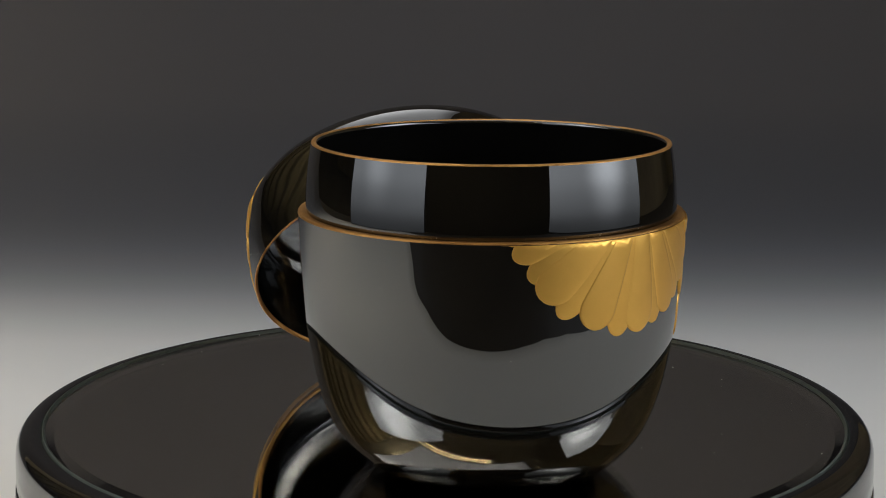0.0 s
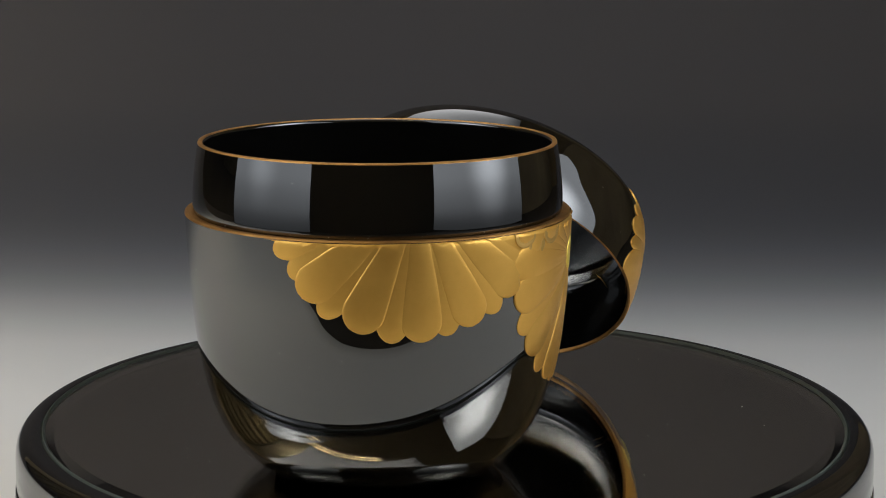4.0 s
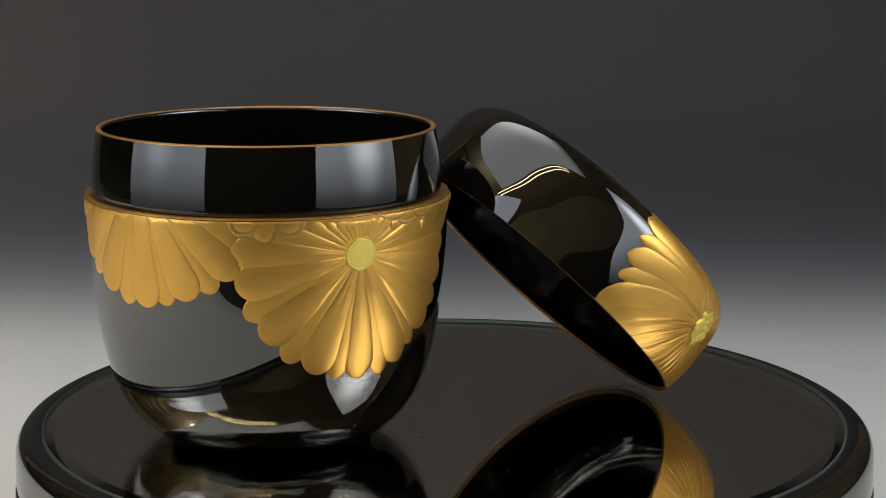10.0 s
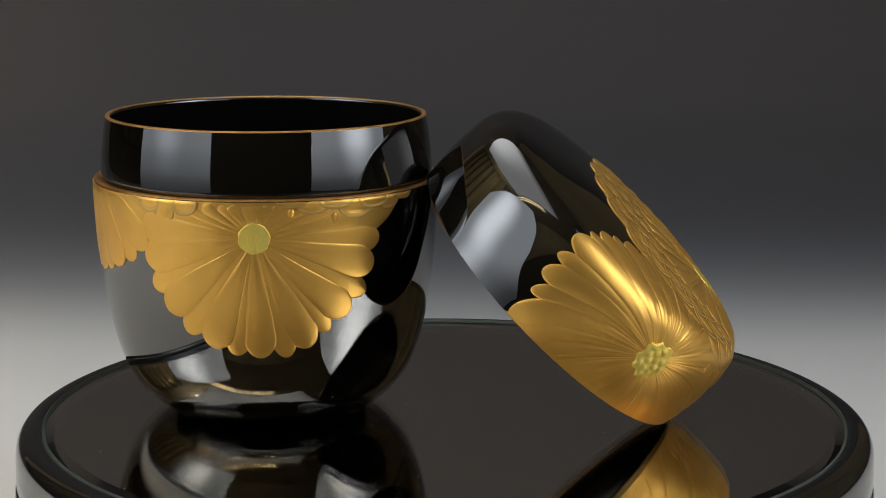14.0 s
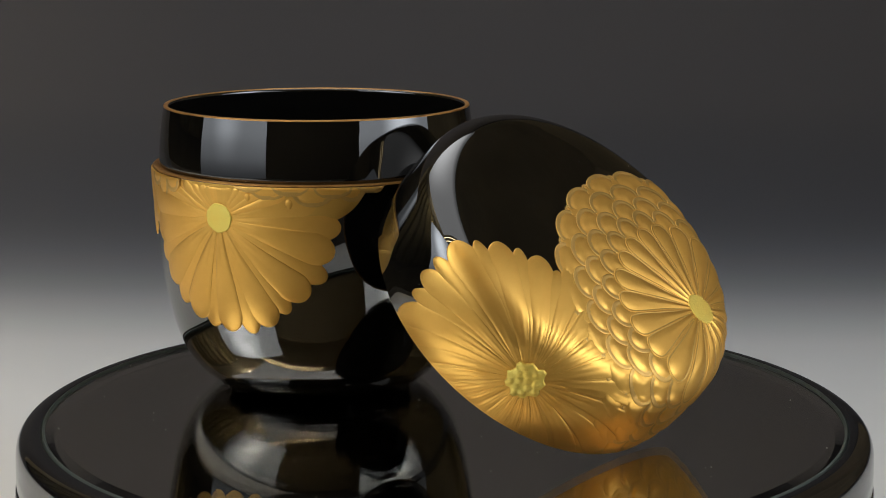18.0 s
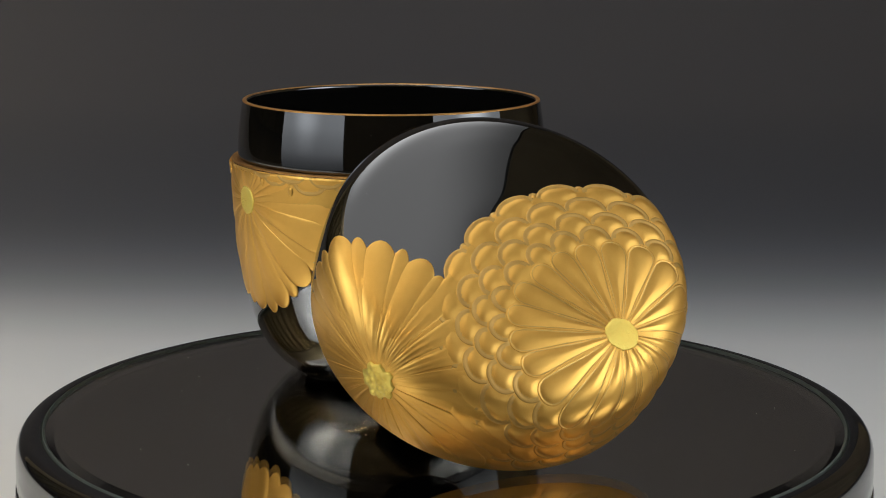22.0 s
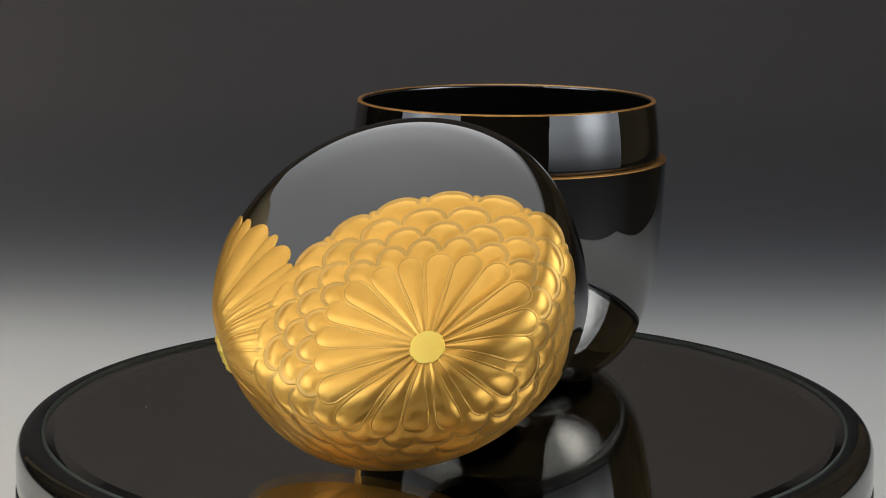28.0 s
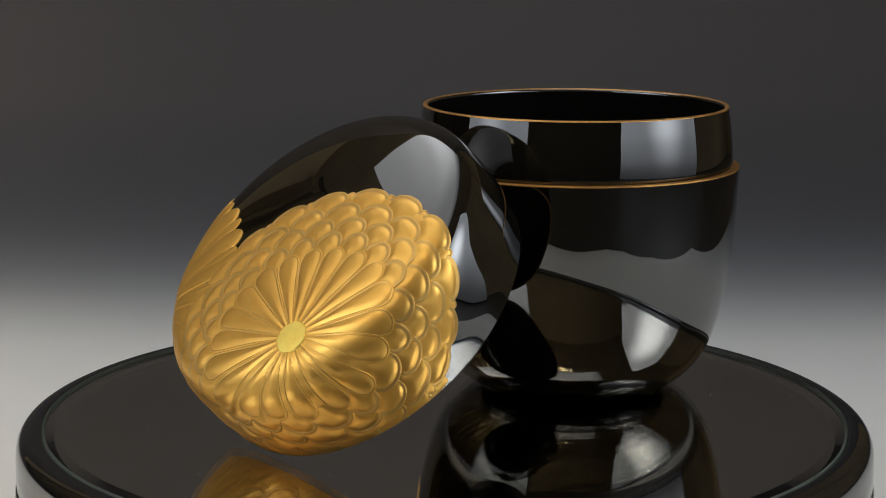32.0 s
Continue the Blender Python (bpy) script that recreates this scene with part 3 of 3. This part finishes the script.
def knob(place, centre, radius, height, parent):
    """A small drop-shaped bud, pointed at its lower end."""
    rows = []
    for i in range(10):
        t = i / 9
        row = []
        for j in range(25):
            a = 2 * math.pi * j / 24
            drop = 1 + 0.35 * max(0.0, -math.sin(a)) ** 3
            h = height * math.sqrt(max(0.0, 1 - t * t)) if i < 9 else -0.06
            row.append(place(centre[0] + radius * 0.85 * t * math.cos(a), centre[1] + radius * t * drop * math.sin(a), h))
        rows.append(row)
    return grid_mesh("bud", rows, GOLD, parent, least=1e-12)


def speckles(place, centre, r0, r1, count, height, parent):
    """Loose specks of bright gold round a flower's eye, joined."""
    verts, faces = [], []
    for _ in range(count):
        d = r0 + (r1 - r0) * random.random() ** 2.2
        a = random.uniform(0, 2 * math.pi)
        size = random.uniform(0.035, 0.085)
        k = len(verts)
        x, y = centre[0] + d * math.cos(a), centre[1] + d * math.sin(a)
        for j in range(5):
            g = 2 * math.pi * j / 5 + a
            verts.append(place(x + size * math.cos(g), y + size * math.sin(g), height - 0.25))
        verts.append(place(x, y, height + size * 0.8))
        faces += [(k + j, k + (j + 1) % 5, k + 5) for j in range(5)]
    me = bpy.data.meshes.new("gold_specks")
    me.from_pydata(verts, [], faces)
    ob = finish("gold_specks", me, GOLD_BRIGHT, parent)
    return tagged(ob, "loose specks of bright gold round the eye", kind="stuff")


EYE_A = (-32.6, -23.3)
EYE_B = (15.0, -19.8)


def lid_open_flower():
    """Single chrysanthemum with broad petals, cut off by the lid's edge."""
    tips = [(130, 40.0, 3.4), (121.5, 35.6, 2.9), (112.8, 32.2, 1.8), (105.4, 31.6, 2.4), (98.2, 30.4, 1.7), (90, 29.9, 2.8), (82, 28.3, 1.7), (73.3, 27.7, 3.0), (64.5, 26.8, 1.7), (55, 26.2, 3.0), (46, 24.6, 1.8)]
    ground("flower_ground", on_lid, EYE_A, lambda a: 23.0 if 28 < a < 117 else 30.5 if 117 <= a < 126 else (34.0 if a <= 28 or a > 330 else 42.0), 0.10, GOLD_BASE, lid, "matt gold ground under the petals", rows=30, seg=192)
    clear = lambda x, y: math.hypot(x - EYE_B[0], y - EYE_B[1]) > 31.0
    order = sorted(tips, key=lambda q: q[2])
    for ang, d, w in order:
        petal("petal", on_lid, EYE_A, ang, 3.2, d, 0.42, w, 0.18 if w > 2.2 else 0.10, 0.25, GOLD, lid, 0.80, 0.13, random.uniform(-0.25, 0.25), edge=0.02, folds=0.05)
    k = 0
    ang = 38.0
    while ang > -228:
        ang -= 0.2
        big = k % 2 == 0
        reach = 31.0 if ang > -75 else 34.0
        petal("petal", on_lid, EYE_A, ang, 3.2, reach + (0.8 if big else 0), 0.40, 2.9 if big else 1.9, 0.20 if big else 0.08, 0.12, GOLD, lid, 0.82, 0.03, random.uniform(-0.3, 0.3), edge=0.04, allow=clear, folds=0.06)
        ang -= 8.3 if big else 6.6
        k += 1
    flower_eye(on_lid, EYE_A, 3.9, 0.62, lid, bumps=13)
    speckles(on_lid, EYE_A, 4.0, 7.0, 90, 0.30, lid)


B_ANGLES = [62, 80, 98, 116, 133, 150, 165, 180, 195, 212, 231, 251, 272, 298, 326, 347, 372, 388, 405]
B_REACH = [20.8, 19.9, 19.3, 19.4, 19.9, 21.0, 21.4, 21.4, 20.9, 21.0, 21.6, 18.9, 17.0, 17.2, 18.2, 20.0, 19.8, 20.2, 20.9]


def lid_pompon_flower():
    """Full chrysanthemum: spoon-shaped inner petals and rows of scale petals."""
    ground("flower_ground", on_lid, EYE_B, lambda a: 32.2 if 8 < a < 158 else (33.4 if a <= 190 and a > 8 else (35.0 if a > 340 or a <= 8 else 46.0)), 0.09, GOLD_BASE, lid, "matt gold ground under the scale petals", rows=30, seg=192)
    n = len(B_ANGLES)
    ext = [(B_ANGLES[i], B_REACH[i]) for i in range(n)]
    mids = []
    for i in range(n):
        a, b = ext[i][0], ext[(i + 1) % n][0] + (360 if i == n - 1 else 0)
        mids.append(((a + b) / 2, (b - a), (ext[i][1] + ext[(i + 1) % n][1]) / 2))
    gaps = [((mids[i][1] + mids[i - 1][1]) / 2) for i in range(n)]

    def row_of(which, tip, length, follow=0.35):
        """(angle, tip, half width, length of the tip) of every petal in a row."""
        out = []
        for i in range(n):
            ang, gap, ref = (ext[i][0], gaps[i], ext[i][1]) if which == "aligned" else mids[i]
            d1 = tip + (ref - 20.0) * follow + random.uniform(-0.1, 0.1)
            out.append((ang + random.uniform(-0.3, 0.3), d1, math.radians(gap) * (d1 - 2.8) * 0.5, length * TIP, length))
        return out

    def scale_row(row, inner, base, swell, lo=-1, hi=999):
        for ang, d1, w, _, length in row:
            d0 = d1 - length
            x, y = EYE_B[0] + d0 * math.cos(math.radians(ang)), EYE_B[1] + d0 * math.sin(math.radians(ang))
            if lo < ang % 360 < hi and math.hypot(x, y) < 50.3:
                close = [q[:4] for q in inner if abs((q[0] - ang + 180) % 360 - 180) < 30]
                scale_petal(on_lid, EYE_B, ang, d0, d1, w, base, swell, lid, close)

    turn, reach = zip(*sorted((q % 360, r) for q, r in ext))
    turn, reach = (turn[-1] - 360,) + turn + (turn[0] + 360,), (reach[-1],) + reach + (reach[0],)
    spoons = [(ext[i][0], ext[i][1], min(2.75, math.radians(gaps[i]) * (ext[i][1] - 2.6) * 0.5), 2.75, 0) for i in range(n)]
    inner_row = row_of("mid", 23.5, 6.8, 0.85)
    second = row_of("aligned", 26.8, 6.2, 0.65)
    third = row_of("mid", 30.1, 6.2, 0.45)
    fourth = row_of("aligned", 33.5, 6.2)
    fifth = row_of("mid", 36.8, 6.0)
    scale_row(row_of("aligned", 40.0, 6.0), fifth, 0.06, 0.24, 196, 348)
    scale_row(fifth, fourth, 0.10, 0.24, 196, 352)
    scale_row([(q[0], q[1] + 2.6, q[2] * 0.27, 1.4, 2.6) for q in third], [], 0.10, 0.10)
    scale_row(fourth, third, 0.14, 0.24)
    scale_row(third, second, 0.17, 0.24)
    scale_row(second, inner_row, 0.20, 0.24)
    scale_row(inner_row, spoons, 0.23, 0.22)
    ground("flower_ground", on_lid, EYE_B, lambda a: float(np.interp(a % 360, turn, reach)) - 1.6, 0.255, GOLD, lid, "gold ground under the spoon petals", rows=14, seg=120)
    for i in range(n):
        w = math.radians(gaps[i]) * (ext[i][1] - 2.6) * 0.5
        spoon_petal(on_lid, EYE_B, ext[i][0], 2.6, ext[i][1], 0.40, min(2.75, w), 0.27, 0.20, lid, random.uniform(-0.12, 0.12))
    flower_eye(on_lid, EYE_B, 3.25, 0.50, lid)
    speckles(on_lid, EYE_B, 3.2, 6.4, 130, 0.52, lid)


def caddy_flowers():
    """Two broad chrysanthemums on the wall, and the hem of a full one under the ledge."""
    one = (math.radians(-45.0) * CAD_R, 55.0)
    two = (math.radians(24.6) * CAD_R, 39.75)
    clear = lambda x, y: math.hypot(x - two[0], y - two[1]) > 21.5
    left = [(-163.5, 26.6, 2.0), (-156, 26.0, 2.4), (-137.5, 26.0, 3.5), (-127, 26.2, 2.5), (-113.5, 25.4, 3.5), (-100, 25.6, 2.8), (-88, 25.2, 3.5), (-77, 25.0, 2.6), (-65.5, 25.2, 3.3), (-55, 26.0, 2.6), (-44, 26.4, 3.2), (-146, 25.5, 2.5), (-35, 27.0, 2.6), (-28, 29.0, 2.6)]
    ground("flower_ground", on_caddy, one, lambda a: 22.6 if 190 < a < 325 else (30.0 if 325 <= a < 345 else 9.5), 0.05, GOLD_BASE, caddy, "matt gold ground under the petals", d0=8.8, rows=20)
    for ang, d, w in sorted(left, key=lambda q: q[2]):
        petal("petal", on_caddy, one, ang, 8.0, d, w * 0.42, w, 0.22 if w > 3.0 else 0.07, 0.20, GOLD_FINE, caddy, 0.78, 0.03, random.uniform(-0.3, 0.3), edge=0.03, allow=clear)
    ground("flower_ground", on_caddy, two, lambda a: 20.5 if 184 < a < 365 or a < 3 else 22.5, 0.07, GOLD_BASE, caddy, "matt gold ground under the petals", rows=22)
    right = [(-168, 22.9, 3.5), (-154, 23.4, 2.7), (-141, 23.1, 3.5), (-126.5, 23.4, 2.7), (-112.5, 23.1, 3.4), (-100.5, 23.2, 2.7), (-88, 23.3, 3.2), (-75, 24.1, 2.5), (-63.5, 23.9, 3.1), (-52.5, 23.4, 2.2), (-40, 23.8, 3.2), (-28, 24.8, 2.5), (-15.5, 24.3, 3.2), (-3, 24.7, 2.8), (176, 23.0, 3.2), (164, 19.5, 2.6), (10, 21.0, 2.6)]
    for ang, d, w in sorted(right, key=lambda q: q[2]):
        petal("petal", on_caddy, two, ang, 2.7, d, 0.36, w, 0.22 if w > 3.0 else 0.07, 0.22, GOLD_FINE, caddy, 0.80, 0.06, random.uniform(-0.3, 0.3), edge=0.02, folds=0.04)
    for i in range(14):
        ang = 20 + i * 10.6
        d = min(15.0, 6.0 / max(0.25, math.sin(math.radians(ang))))
        petal("petal", on_caddy, two, ang, 2.7, d, 0.30, 0.9 if i % 2 else 1.2, 0.17, 0.14, GOLD_FINE, caddy, 0.85, 0.0, 0.0, n=13)
    flower_eye(on_caddy, two, 3.0, 0.36, caddy)
    speckles(on_caddy, two, 3.0, 5.6, 60, 0.26, caddy)
    # the hem of scale petals between the second flower and the ledge
    ground("flower_ground", on_caddy, (math.radians(58) * CAD_R, 50.0), lambda a: 11.0 if 180 < a < 360 else 5.0, 0.18, GOLD_BASE, caddy, "matt gold ground under the scale petals", rows=12, seg=64)
    for deg, low, w in ((78, 45.2, 2.0), (70, 43.6, 2.8), (57.5, 42.7, 3.9), (43.0, 43.9, 3.9), (-5.0, 41.8, 2.4)):
        scale_petal(on_caddy, (math.radians(deg) * CAD_R, low + 6.0), -90, 0.3, 6.0, w, 0.26, 0.20, caddy)
    for deg, low, w in ((76, 45.3, 3.0), (64, 44.3, 3.8), (50.3, 44.8, 3.8), (36.5, 45.3, 3.6), (2.5, 43.6, 2.6), (-10.5, 43.9, 2.6)):
        scale_petal(on_caddy, (math.radians(deg) * CAD_R, low + 5.0), -90, 0.3, 5.0, w, 0.42, 0.12, caddy)
    for deg, low, size in ((36.0, 44.5, 0.85), (49.8, 43.4, 0.95)):
        knob(on_caddy, (math.radians(deg) * CAD_R, low), size, 0.55, caddy)


lid_open_flower()
lid_pompon_flower()
caddy_flowers()


# ---- dust ----
def dust(name_parent, places, label):
    """Tiny pale flakes lying on a surface: (place, size) pairs, joined."""
    bm = bmesh.new()
    for (x, y, z), size in places:
        flake = bmesh.ops.create_icosphere(bm, subdivisions=1, radius=1.0)["verts"]
        m = Matrix.Translation((x, y, z)) @ pose(0, 0, 0, 0, 0, random.uniform(0, 180)) @ Matrix.Diagonal((size * random.uniform(0.6, 1.8), size * random.uniform(0.5, 1.0), size * 0.5, 1))
        bmesh.ops.transform(bm, matrix=m, verts=flake)
    ob = part("dust", bm, DUST, name_parent, label)
    return tagged(ob, kind="stuff")


DUST = plain("pale_dust", (0.55, 0.53, 0.48), 0.9, 500)
spots = []
for i in range(70):
    r, a = TOP_R * math.sqrt(random.random()) * 0.97, random.uniform(0, 2 * math.pi)
    spots.append(((r * math.cos(a), r * math.sin(a), 0.00005), random.choice((0.00005, 0.00006, 0.00008, 0.00011))))
dust(turntable, spots, "scattered pale dust")
spots = []
for i in range(44):
    a = random.uniform(0, 2 * math.pi)
    if i % 2:
        spots.append((on_caddy(a * CAD_R, random.uniform(6, 44), 0.01), random.choice((0.00004, 0.00005, 0.00007, 0.0001))))
    else:
        spots.append(((0.0327 * math.cos(a), 0.0327 * math.sin(a), random.uniform(0.048, 0.056)), random.choice((0.00004, 0.00005))))
for i in range(46):
    a = random.uniform(0, 2 * math.pi)
    spots.append(((0.0331 * math.cos(a), 0.0331 * math.sin(a), random.uniform(0.0470, 0.0477)), random.choice((0.00005, 0.00007, 0.0001))))
dust(caddy, spots, "scattered pale dust")
dust(lid, [(on_lid(s * math.cos(a), s * math.sin(a), 0.01), random.choice((0.00004, 0.00005, 0.00007))) for s, a in ((random.uniform(3, 48), random.uniform(0, 2 * math.pi)) for _ in range(40))], "scattered pale dust")


# ---- what moves: table, caddy and lid turn together ----
def motions():
    for thing, m in ((turntable, Matrix.Identity(4)), (caddy, BODY_AT), (lid, LID_AT)):
        walk(thing, [(float(t), pose(0, 0, 0, 0, 0, -a) @ m) for t, a in enumerate(TURN)])


motions()
